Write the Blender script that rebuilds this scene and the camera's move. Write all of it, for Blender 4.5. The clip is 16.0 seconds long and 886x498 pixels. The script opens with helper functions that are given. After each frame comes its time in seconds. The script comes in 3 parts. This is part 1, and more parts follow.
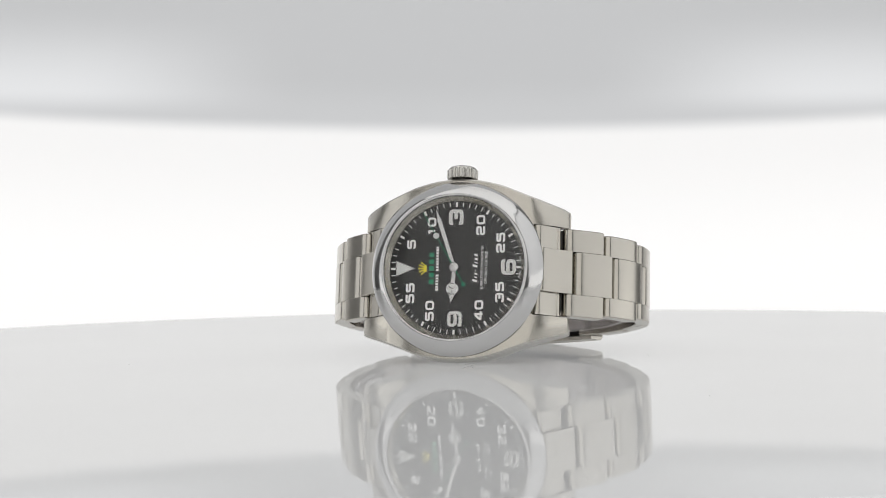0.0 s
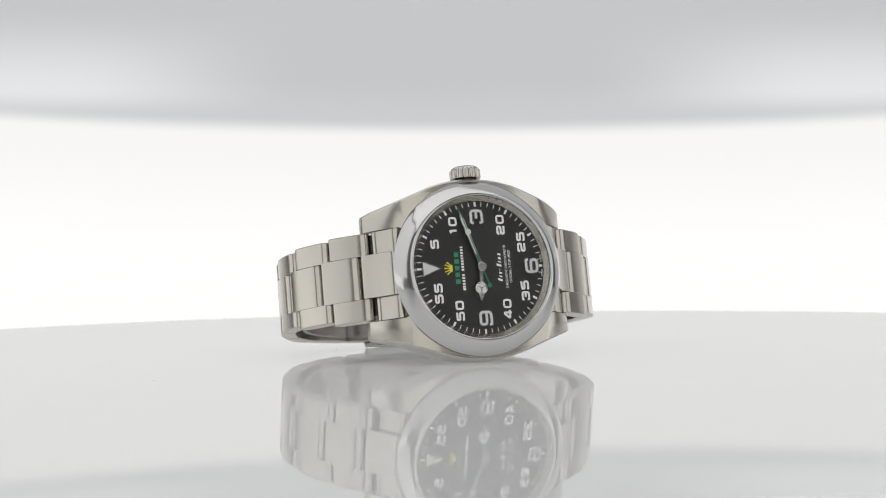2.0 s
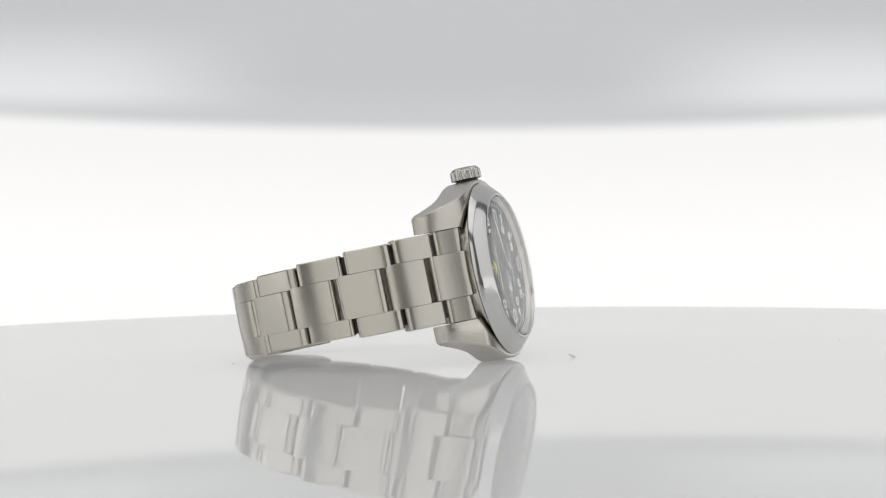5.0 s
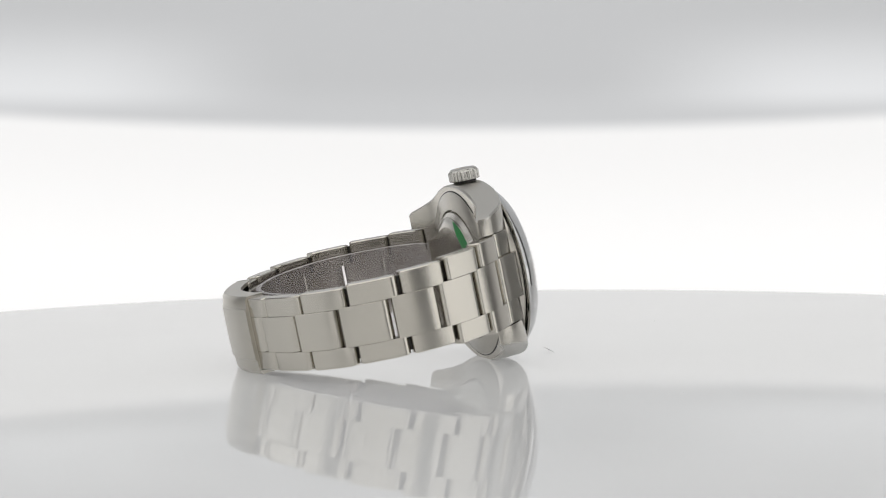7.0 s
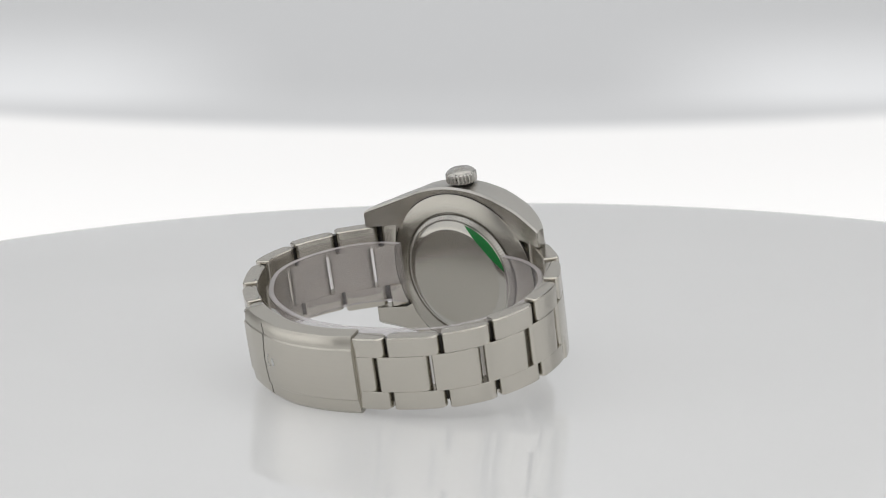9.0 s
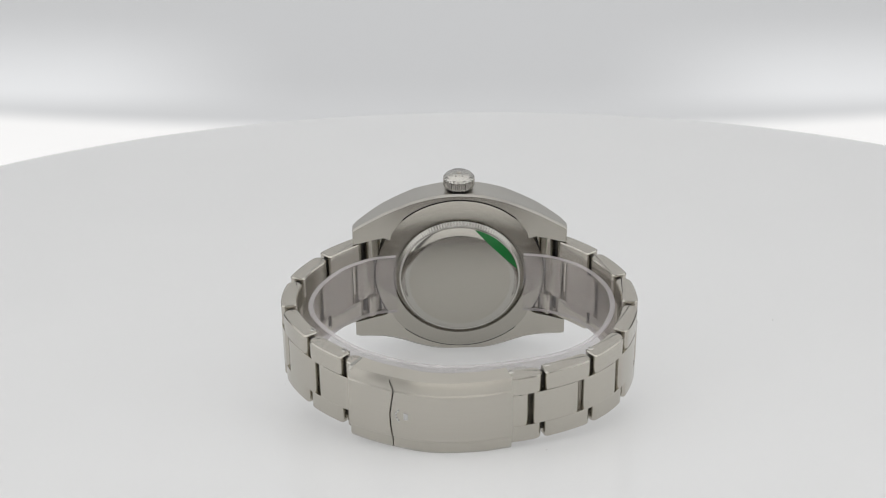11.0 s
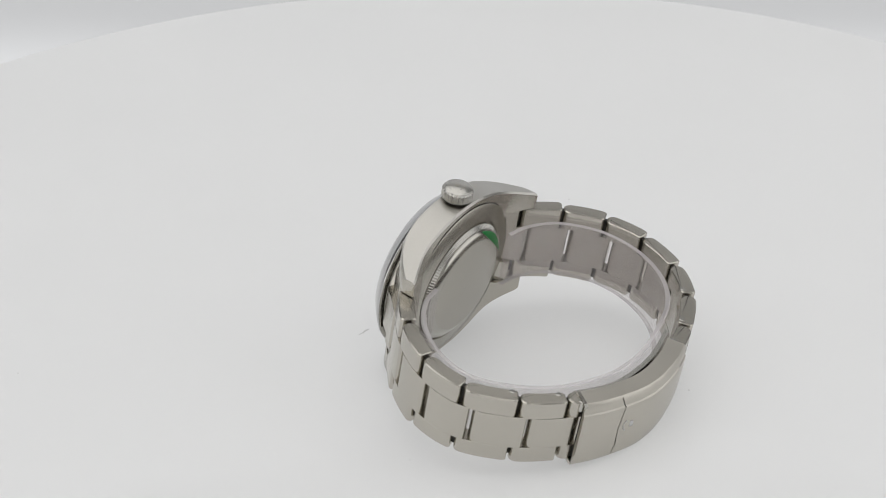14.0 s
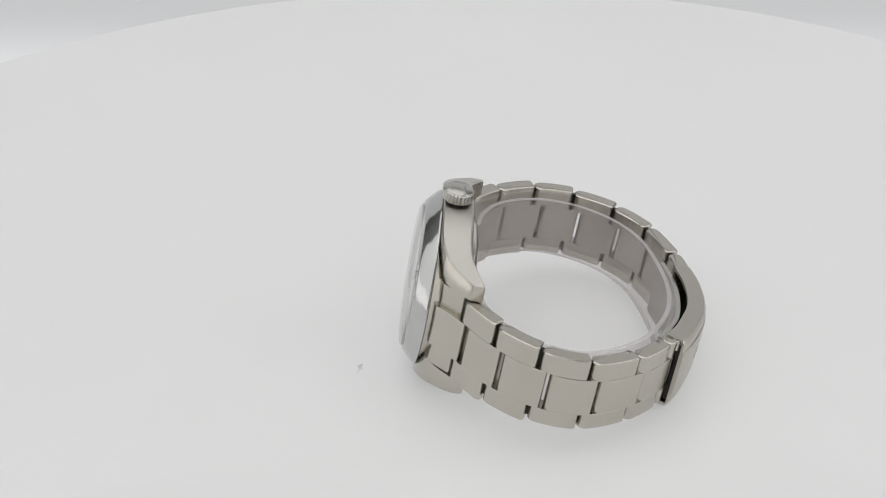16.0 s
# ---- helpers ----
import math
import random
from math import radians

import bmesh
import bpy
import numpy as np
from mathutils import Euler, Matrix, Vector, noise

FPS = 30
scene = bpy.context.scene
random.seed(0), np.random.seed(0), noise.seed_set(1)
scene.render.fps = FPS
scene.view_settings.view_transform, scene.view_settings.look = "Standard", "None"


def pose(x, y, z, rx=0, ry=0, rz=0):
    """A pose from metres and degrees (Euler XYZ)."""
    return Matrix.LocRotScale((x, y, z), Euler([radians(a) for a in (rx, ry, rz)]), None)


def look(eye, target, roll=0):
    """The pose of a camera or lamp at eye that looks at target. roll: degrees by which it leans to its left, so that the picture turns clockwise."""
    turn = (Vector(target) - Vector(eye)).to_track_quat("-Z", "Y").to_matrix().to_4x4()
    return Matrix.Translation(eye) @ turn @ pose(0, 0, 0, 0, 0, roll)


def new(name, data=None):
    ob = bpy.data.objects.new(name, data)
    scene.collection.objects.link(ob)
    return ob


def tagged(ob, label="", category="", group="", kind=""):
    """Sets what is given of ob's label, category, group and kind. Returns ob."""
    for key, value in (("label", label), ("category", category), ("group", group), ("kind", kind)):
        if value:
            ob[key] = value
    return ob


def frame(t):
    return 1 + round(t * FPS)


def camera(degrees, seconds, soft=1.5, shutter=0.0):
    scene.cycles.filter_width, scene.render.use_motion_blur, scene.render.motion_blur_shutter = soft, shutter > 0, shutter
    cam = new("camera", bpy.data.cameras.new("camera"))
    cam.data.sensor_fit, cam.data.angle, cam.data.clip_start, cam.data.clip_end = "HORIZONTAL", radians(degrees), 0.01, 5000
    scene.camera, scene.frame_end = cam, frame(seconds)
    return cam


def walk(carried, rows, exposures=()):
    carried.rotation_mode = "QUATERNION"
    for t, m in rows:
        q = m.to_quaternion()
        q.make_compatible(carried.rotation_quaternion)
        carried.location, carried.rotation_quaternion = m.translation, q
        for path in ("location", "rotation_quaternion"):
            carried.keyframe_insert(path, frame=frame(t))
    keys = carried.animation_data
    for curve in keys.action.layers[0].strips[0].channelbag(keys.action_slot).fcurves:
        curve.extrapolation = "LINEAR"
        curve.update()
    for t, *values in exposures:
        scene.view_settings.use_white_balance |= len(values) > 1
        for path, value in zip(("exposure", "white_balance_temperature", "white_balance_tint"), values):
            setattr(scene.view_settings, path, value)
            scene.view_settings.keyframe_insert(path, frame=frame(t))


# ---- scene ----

MM = 0.001
PIVOT = 0.0110            # height of the arm's pivot over the glass turntable, metres
ARM = 0.4087              # pivot to lens along the optical axis
SIDE, DROP = 0.00437, 0.01406   # the lens stands this far beside and above the pivot's line
ROLL = -0.99

# seconds, elevation of the camera arm in degrees, angle of the turntable in degrees
TURN = [(0.0, 0.95, -15.15), (0.5, 0.95, -6.5), (1.0, 0.94, 2.1), (1.5, 0.9, 10.7), (2.0, 0.86, 19.45), (2.5, 0.83, 28.35),
        (3.0, 0.83, 37.35), (3.5, 0.88, 46.35), (4.0, 1.0, 55.35), (4.2, 1.05, 58.95), (5.2, 1.3, 76.7), (6.3, 1.82, 96.3),
        (6.5, 2.03, 99.85), (7.0, 2.85, 108.7), (7.5, 4.47, 117.6), (8.0, 6.64, 126.55), (8.5, 8.82, 135.55), (9.0, 10.95, 144.45),
        (9.2, 11.8, 148.0), (10.2, 16.05, 165.85), (11.3, 20.73, 185.55), (11.5, 21.6, 189.1), (12.0, 23.65, 198.0),
        (12.5, 25.82, 207.0), (13.0, 28.02, 215.95), (13.5, 29.9, 224.9), (14.0, 30.78, 233.7), (14.5, 31.03, 242.5),
        (15.0, 31.08, 251.25), (15.5, 31.0, 260.05), (16.0, 30.91, 268.8)]


def arm_pose(elevation):
    """The pose of the lens on its arm; the backdrop hangs on the same arm."""
    e = radians(elevation)
    ahead, down = Vector((0, math.cos(e), -math.sin(e))), Vector((0, -math.sin(e), -math.cos(e)))
    eye = Vector((0, 0, PIVOT)) - Vector((SIDE, 0, 0)) - down * DROP - ahead * ARM
    return look(eye, eye + ahead, ROLL)


cam = camera(27.53, 16.0, soft=0.95)
cam.data.dof.use_dof, cam.data.dof.focus_distance, cam.data.dof.aperture_fstop = True, 0.415, 48.0
walk(cam, [(t, arm_pose(e)) for t, e, a in TURN])

# ---------------------------------------------------------------- light
world = bpy.data.worlds.new("studio_air")
scene.world = world
world.use_nodes = True
world.node_tree.nodes["Background"].inputs[0].default_value = (0.9, 0.92, 0.95, 1)
world.node_tree.nodes["Background"].inputs[1].default_value = 0.05
scene.view_settings.exposure = 0.0

CEILING_GLOW, SIDE_GLOW, STRIP_GLOW, FRONT_GLOW, BACK_GLOW, TABLE_GLOW = 0.78, 0.43, 0.82, 0.40, 0.955, 0.292

# ---------------------------------------------------------------- materials


def material(name):
    m = bpy.data.materials.new(name)
    m.use_nodes = True
    nt = m.node_tree
    return m, nt, nt.nodes["Principled BSDF"]


def node(nt, kind, **values):
    n = nt.nodes.new(kind)
    for k, v in values.items():
        n.inputs[k].default_value = v
    return n


def stretched_noise(nt, scale, stretch, detail=3.0):
    co = nt.nodes.new("ShaderNodeTexCoord")
    mp = node(nt, "ShaderNodeMapping", Scale=stretch)
    nt.links.new(co.outputs["Object"], mp.inputs["Vector"])
    no = node(nt, "ShaderNodeTexNoise", Scale=scale, Detail=detail)
    nt.links.new(mp.outputs["Vector"], no.inputs["Vector"])
    return no


def ranged(nt, source, a, b):
    r = node(nt, "ShaderNodeMapRange")
    r.inputs["From Min"].default_value, r.inputs["From Max"].default_value = 0.25, 0.75
    r.inputs["To Min"].default_value, r.inputs["To Max"].default_value = a, b
    nt.links.new(source, r.inputs["Value"])
    return r.outputs["Result"]


def mixed(nt, fac, a, b):
    r = nt.nodes.new("ShaderNodeMix")
    r.data_type = "RGBA"
    nt.links.new(fac, r.inputs["Factor"])
    r.inputs[6].default_value, r.inputs[7].default_value = (*a, 1), (*b, 1)
    return r.outputs[2]


def steel(name, colour, rough, stretch=(1, 1, 1), bump=0.0, spread=0.06):
    """Stainless steel; the fine lines run across the axes with the high stretch."""
    m, nt, p = material(name)
    p.inputs["Metallic"].default_value = 1.0
    fine = stretched_noise(nt, 5200, stretch, 2)
    broad = stretched_noise(nt, 140, (1, 1, 1), 4)
    fac = ranged(nt, fine.outputs["Fac"], 0, 1)
    dark = tuple(c * (1 - 1.6 * spread) for c in colour)
    nt.links.new(mixed(nt, fac, dark, colour), p.inputs["Base Color"])
    add = nt.nodes.new("ShaderNodeMath")
    nt.links.new(ranged(nt, fine.outputs["Fac"], rough * (0.9 if bump else 0.965), rough * (1.06 if bump else 0.985)), add.inputs[0])
    nt.links.new(ranged(nt, broad.outputs["Fac"], -0.004, 0.008), add.inputs[1])
    nt.links.new(add.outputs[0], p.inputs["Roughness"])
    if bump:
        b = node(nt, "ShaderNodeBump", Strength=bump, Distance=0.00002)
        nt.links.new(fine.outputs["Fac"], b.inputs["Height"])
        nt.links.new(b.outputs["Normal"], p.inputs["Normal"])
    return m


def plain(name, colour, rough=0.5, metal=0.0, spread=0.1, scale=900):
    m, nt, p = material(name)
    no = stretched_noise(nt, scale, (1, 1, 1), 4)
    nt.links.new(mixed(nt, ranged(nt, no.outputs["Fac"], 0, 1), tuple(c * (1 - spread) for c in colour), colour), p.inputs["Base Color"])
    nt.links.new(ranged(nt, no.outputs["Fac"], rough * 0.9, rough * 1.1), p.inputs["Roughness"])
    p.inputs["Metallic"].default_value = metal
    return m


def glow(name, colour, strength):
    m, nt, p = material(name)
    p.inputs["Base Color"].default_value = (0.8, 0.8, 0.8, 1)
    p.inputs["Roughness"].default_value = 0.8
    p.inputs["Emission Color"].default_value = (*colour, 1)
    p.inputs["Emission Strength"].default_value = strength
    return m


STEEL = (0.54, 0.515, 0.462)
M_LINK = steel("brushed_steel_link", STEEL, 0.22, (1.0, 0.02, 0.3), 0.01, 0.02)
M_CLASP = steel("brushed_steel_clasp", STEEL, 0.31, (1.0, 0.02, 0.02), 0.01, 0.02)
M_CASE = steel("brushed_steel_case", STEEL, 0.24, (1.0, 0.03, 0.03), 0.01, 0.02)
M_POLISH = steel("polished_steel", (0.53, 0.517, 0.485), 0.26, (1, 1, 1), 0.0, 0.02)
M_BEZEL = steel("polished_steel_bezel", (0.56, 0.557, 0.552), 0.11, (1, 1, 1), 0.0, 0.02)
M_FLANK = steel("fine_satin_steel", (0.52, 0.505, 0.472), 0.32, (1.0, 0.03, 0.3), 0.006, 0.02)
M_RIM = steel("polished_back_rim", (0.5, 0.485, 0.445), 0.16)
M_BACK = steel("satin_back_steel", (0.455, 0.436, 0.392), 0.27, (1, 1, 1), 0.0, 0.01)
M_DARK = plain("dark_gap_steel", (0.05, 0.048, 0.045), 0.45, 1.0)
M_DIAL = plain("black_dial_lacquer", (0.012, 0.0118, 0.011), 0.42, 0.0, 0.2, 3000)
M_LUME = plain("white_luminous_paint", (0.62, 0.63, 0.605), 0.55, 0.0, 0.05)
M_PRINT = plain("white_dial_print", (0.86, 0.86, 0.84), 0.6, 0.0, 0.04)
M_GREEN_PAINT = plain("dark_green_paint", (0.012, 0.19, 0.095), 0.4)
M_GREEN = plain("green_dial_print", (0.02, 0.27, 0.13), 0.5)
M_YELLOW = plain("yellow_emblem", (0.86, 0.74, 0.05), 0.45)
M_GOLDW = steel("polished_hand_metal", (0.6, 0.6, 0.59), 0.2)
M_FILM = plain("green_sticker_film", (0.004, 0.17, 0.032), 0.3, 0.0, 0.15, 400)
M_SPECK = plain("pale_dust", (0.6, 0.595, 0.59), 0.9)
M_DUST = plain("grey_dust", (0.4, 0.395, 0.39), 0.9)


def make_glass():
    """Thin clear pane: lets light straight through, with the gloss of glass."""
    m, nt, p = material("sapphire_glass")
    clear = node(nt, "ShaderNodeBsdfTransparent")
    gloss = node(nt, "ShaderNodeBsdfGlossy", Roughness=0.0)
    lw = node(nt, "ShaderNodeLayerWeight", Blend=0.5)
    power = nt.nodes.new("ShaderNodeMath")
    power.operation = "POWER"
    power.inputs[1].default_value = 5.0
    nt.links.new(lw.outputs["Facing"], power.inputs[0])
    gain = nt.nodes.new("ShaderNodeMath")
    gain.operation = "MULTIPLY_ADD"
    gain.inputs[1].default_value, gain.inputs[2].default_value = 0.9, 0.018
    nt.links.new(power.outputs[0], gain.inputs[0])
    mix = nt.nodes.new("ShaderNodeMixShader")
    nt.links.new(gain.outputs[0], mix.inputs[0])
    nt.links.new(clear.outputs[0], mix.inputs[1])
    nt.links.new(gloss.outputs[0], mix.inputs[2])
    nt.links.new(mix.outputs[0], nt.nodes["Material Output"].inputs["Surface"])
    return m


def make_liner(name, low, high):
    m, nt, p = material(name)
    p.inputs["Base Color"].default_value = (0.68, 0.65, 0.66, 1)
    no = stretched_noise(nt, 160, (1, 1, 1), 3)
    nt.links.new(ranged(nt, no.outputs["Fac"], 0.08, 0.2), p.inputs["Roughness"])
    p.inputs["IOR"].default_value = 1.45
    clear = node(nt, "ShaderNodeBsdfTransparent")
    clear.inputs[0].default_value = (0.965, 0.955, 0.955, 1)
    mix = nt.nodes.new("ShaderNodeMixShader")
    nt.links.new(ranged(nt, no.outputs["Fac"], low, high), mix.inputs[0])
    nt.links.new(clear.outputs[0], mix.inputs[1])
    nt.links.new(p.outputs[0], mix.inputs[2])
    nt.links.new(mix.outputs[0], nt.nodes["Material Output"].inputs["Surface"])
    return m


def make_disc():
    """An opal light table, lit from below, under a thin clear gloss that dulls at the flattest angles."""
    m, nt, p = material("white_gloss_acrylic")
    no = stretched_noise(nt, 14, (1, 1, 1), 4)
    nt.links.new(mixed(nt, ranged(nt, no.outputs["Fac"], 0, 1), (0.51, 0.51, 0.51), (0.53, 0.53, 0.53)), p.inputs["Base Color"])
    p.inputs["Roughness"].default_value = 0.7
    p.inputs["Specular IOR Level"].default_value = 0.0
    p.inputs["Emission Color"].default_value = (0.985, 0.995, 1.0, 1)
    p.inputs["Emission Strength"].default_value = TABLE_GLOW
    gloss = node(nt, "ShaderNodeBsdfGlossy", Roughness=0.0)
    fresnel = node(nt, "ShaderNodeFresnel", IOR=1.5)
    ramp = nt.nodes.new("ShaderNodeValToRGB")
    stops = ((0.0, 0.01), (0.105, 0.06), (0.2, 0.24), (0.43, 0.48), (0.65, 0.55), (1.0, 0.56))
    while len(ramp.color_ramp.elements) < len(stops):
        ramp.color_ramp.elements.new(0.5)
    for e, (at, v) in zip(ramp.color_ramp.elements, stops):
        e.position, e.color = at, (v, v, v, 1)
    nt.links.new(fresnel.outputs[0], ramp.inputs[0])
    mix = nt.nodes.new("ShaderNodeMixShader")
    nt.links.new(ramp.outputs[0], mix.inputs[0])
    nt.links.new(p.outputs[0], mix.inputs[1])
    nt.links.new(gloss.outputs[0], mix.inputs[2])
    nt.links.new(mix.outputs[0], nt.nodes["Material Output"].inputs["Surface"])
    return m


def make_backdrop():
    """Cloth with its light painted in as emission: a strong even lower field, a dimmer upper field with two soft lobes.
    """
    m, nt, p = material("painted_glow_cloth")
    co = nt.nodes.new("ShaderNodeTexCoord")
    sep = nt.nodes.new("ShaderNodeSeparateXYZ")
    nt.links.new(co.outputs["Object"], sep.inputs[0])

    def step(out, a, b, lo, hi, smooth=True):
        r = node(nt, "ShaderNodeMapRange")
        r.interpolation_type = "SMOOTHSTEP" if smooth else "LINEAR"
        for k, v in (("From Min", a), ("From Max", b), ("To Min", lo), ("To Max", hi)):
            r.inputs[k].default_value = v
        nt.links.new(out, r.inputs["Value"])
        return r.outputs["Result"]

    def calc(op, a, b):
        n = nt.nodes.new("ShaderNodeMath")
        n.operation = op
        for i, v in enumerate((a, b)):
            if isinstance(v, (int, float)):
                n.inputs[i].default_value = v
            else:
                nt.links.new(v, n.inputs[i])
        return n.outputs[0]

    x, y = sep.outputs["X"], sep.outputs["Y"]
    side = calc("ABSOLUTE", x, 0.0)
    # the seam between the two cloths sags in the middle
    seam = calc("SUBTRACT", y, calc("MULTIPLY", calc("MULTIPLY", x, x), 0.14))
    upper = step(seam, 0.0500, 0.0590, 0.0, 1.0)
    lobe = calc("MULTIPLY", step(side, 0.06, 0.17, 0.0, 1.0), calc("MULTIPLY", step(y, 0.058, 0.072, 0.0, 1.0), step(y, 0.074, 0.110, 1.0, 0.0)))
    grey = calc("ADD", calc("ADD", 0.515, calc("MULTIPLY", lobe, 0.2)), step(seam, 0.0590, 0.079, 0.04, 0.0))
    # the painted lower glow fades out to the sides, which calms reflections in the steel
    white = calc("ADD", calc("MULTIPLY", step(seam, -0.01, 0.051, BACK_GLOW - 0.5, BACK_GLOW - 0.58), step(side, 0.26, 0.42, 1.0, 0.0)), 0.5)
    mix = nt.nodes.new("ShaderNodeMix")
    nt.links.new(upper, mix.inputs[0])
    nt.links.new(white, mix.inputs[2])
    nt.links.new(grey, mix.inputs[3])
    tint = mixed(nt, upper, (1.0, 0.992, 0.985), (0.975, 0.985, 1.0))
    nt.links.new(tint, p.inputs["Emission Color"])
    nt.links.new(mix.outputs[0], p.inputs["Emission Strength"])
    p.inputs["Base Color"].default_value = (0.1, 0.1, 0.1, 1)
    p.inputs["Roughness"].default_value = 1.0
    p.inputs["Specular IOR Level"].default_value = 0.0
    return m


M_GLASS, M_DISC, M_CLOTH = make_glass(), make_disc(), make_backdrop()
M_LINER, M_LINER_EDGE = make_liner("clear_plastic_film", 0.10, 0.16), make_liner("plastic_film_edge", 0.42, 0.52)
M_WALL = plain("grey_tent_cloth", (0.3, 0.3, 0.297), 0.9, 0.0, 0.04, 60)
M_CEIL = glow("ceiling_diffuser_glow", (1.0, 0.99, 0.975), CEILING_GLOW)
M_SIDE = glow("side_diffuser_glow", (0.97, 0.98, 1.0), SIDE_GLOW)
M_STRIP = glow("low_side_strip_glow", (1.0, 0.995, 0.985), STRIP_GLOW)
M_FRONT = glow("front_fill_glow", (1.0, 0.97, 0.92), FRONT_GLOW)
M_STAND = plain("grey_stand_metal", (0.3, 0.3, 0.3), 0.5, 0.6)

# ---------------------------------------------------------------- mesh helpers


def mesh_object(name, bm, mats, sharp=32):
    me = bpy.data.meshes.new(name)
    bmesh.ops.recalc_face_normals(bm, faces=bm.faces)
    bm.to_mesh(me)
    bm.free()
    for m in mats if isinstance(mats, (list, tuple)) else [mats]:
        me.materials.append(m)
    if sharp:
        me.polygons.foreach_set("use_smooth", [True] * len(me.polygons))
        me.set_sharp_from_angle(angle=radians(sharp))
    return new(name, me)


def part(name, bm, mats, parent, label="", sharp=32):
    ob = mesh_object(name, bm, mats, sharp)
    ob.parent = parent
    if label:
        tagged(ob, label)
    return ob


def lathe(bm, profile, seg=96, axis="Z", centre=(0, 0, 0), wave=None, mat=0, closed=False):
    """Turn a profile of (radius, height) in millimetres; wave(i, radius index) changes the radius tooth by tooth."""
    rings = []
    for k, (r, h) in enumerate(profile):
        ring = []
        for i in range(seg):
            a = 2 * math.pi * i / seg
            rr = r + (wave(i, k) if wave else 0.0)
            u, v = rr * math.cos(a), rr * math.sin(a)
            co = (u, v, h) if axis == "Z" else (h, u, v)
            ring.append(bm.verts.new(Vector([(c + o) * MM for c, o in zip(co, centre)])))
        rings.append(ring)
    pairs = list(zip(rings, rings[1:])) + ([(rings[-1], rings[0])] if closed else [])
    for a, b in pairs:
        for i in range(seg):
            f = bm.faces.new((a[i], a[(i + 1) % seg], b[(i + 1) % seg], b[i]))
            f.material_index = mat
    if not closed:
        for ring in (rings[0], rings[-1]):
            bm.faces.new(ring).material_index = mat
    return bm


def loft(bm, sections, mat=0, caps=True, mats=None):
    """Join closed sections (lists of points in millimetres) into one skin."""
    rows = [[bm.verts.new(Vector(p) * MM) for p in s] for s in sections]
    n = len(rows[0])
    for a, b in zip(rows, rows[1:]):
        for i in range(n):
            f = bm.faces.new((a[i], a[(i + 1) % n], b[(i + 1) % n], b[i]))
            f.material_index = mats[i] if mats else mat
    if caps:
        for r in (rows[0], rows[-1]):
            bm.faces.new(r).material_index = mat
    return bm


def prism(bm, outline, z0, z1, bevel=0.0, mat=0):
    """An outline of (x, y) raised from z0 to z1 in millimetres."""
    cx, cy = sum(p[0] for p in outline) / len(outline), sum(p[1] for p in outline) / len(outline)
    rows = [[(x, y, z0) for x, y in outline], [(x, y, z1 - bevel) for x, y in outline]]
    if bevel:
        far = max(math.hypot(x - cx, y - cy) for x, y in outline)
        k = 1 - bevel / far
        rows.append([(cx + (x - cx) * k, cy + (y - cy) * k, z1) for x, y in outline])
    return loft(bm, rows, mat)


def smooth_path(points, step=0.4):
    """A rounded path through points of (y, z), resampled evenly: list of (y, z)."""
    p = [Vector(q) for q in points]
    p = [2 * p[0] - p[1]] + p + [2 * p[-1] - p[-2]]
    fine = []
    for a, b, c, d in zip(p, p[1:], p[2:], p[3:]):
        for k in range(24):
            t = k / 24
            fine.append(0.5 * ((2 * b) + (c - a) * t + (2 * a - 5 * b + 4 * c - d) * t * t + (3 * b - a - 3 * c + d) * t ** 3))
    fine.append(p[-2])
    return fine


class Path:
    def __init__(self, points):
        self.p = smooth_path(points)
        self.s = [0.0]
        for a, b in zip(self.p, self.p[1:]):
            self.s.append(self.s[-1] + (b - a).length)
        self.length = self.s[-1]

    def at(self, s):
        s = min(max(s, 0.0), self.length)
        i = min(max(int(np.searchsorted(self.s, s)) - 1, 0), len(self.s) - 2)
        k = (s - self.s[i]) / max(self.s[i + 1] - self.s[i], 1e-9)
        return self.p[i].lerp(self.p[i + 1], k)

    def near(self, y, z):
        q = Vector((y, z))
        return min(zip(self.p, self.s), key=lambda e: (e[0] - q).length)[1]

    def slope(self, s):
        return (self.at(s + 0.3) - self.at(s - 0.3)).normalized()


def stroke(bm, points, width, z0, z1, closed=False, radius=0.0):
    """A flat band of that width along points of (x, y), with rounded corners."""
    pts = [Vector(p) for p in points]
    out = []
    n = len(pts)
    for i, p in enumerate(pts):
        a, b = pts[i - 1], pts[(i + 1) % n]
        if (not closed and i in (0, n - 1)) or radius == 0:
            out.append(p)
            continue
        u, v = (a - p), (b - p)
        r = min(radius, 0.48 * u.length, 0.48 * v.length)
        u, v = p + u.normalized() * r, p + v.normalized() * r
        for k in range(5):
            t = k / 4
            out.append((1 - t) ** 2 * u + 2 * t * (1 - t) * p + t * t * v)
    n = len(out)
    rows = []
    for i, p in enumerate(out):
        a = out[i - 1] if (closed or i) else p
        b = out[(i + 1) % n] if (closed or i < n - 1) else p
        d0, d1 = (p - a), (b - p)
        d0 = d0.normalized() if d0.length > 1e-6 else d1.normalized()
        d1 = d1.normalized() if d1.length > 1e-6 else d0
        t = (d0 + d1).normalized()
        k = min(1.0 / max(t.dot(d0), 0.5), 1.6)
        nrm = Vector((-t.y, t.x)) * width / 2 * k
        l, r = p + nrm, p - nrm
        rows.append([(l.x, l.y, z0), (l.x, l.y, z1), (r.x, r.y, z1), (r.x, r.y, z0)])
    if closed:
        rows.append(rows[0])
    loft(bm, rows, caps=not closed)


# ---------------------------------------------------------------- the set


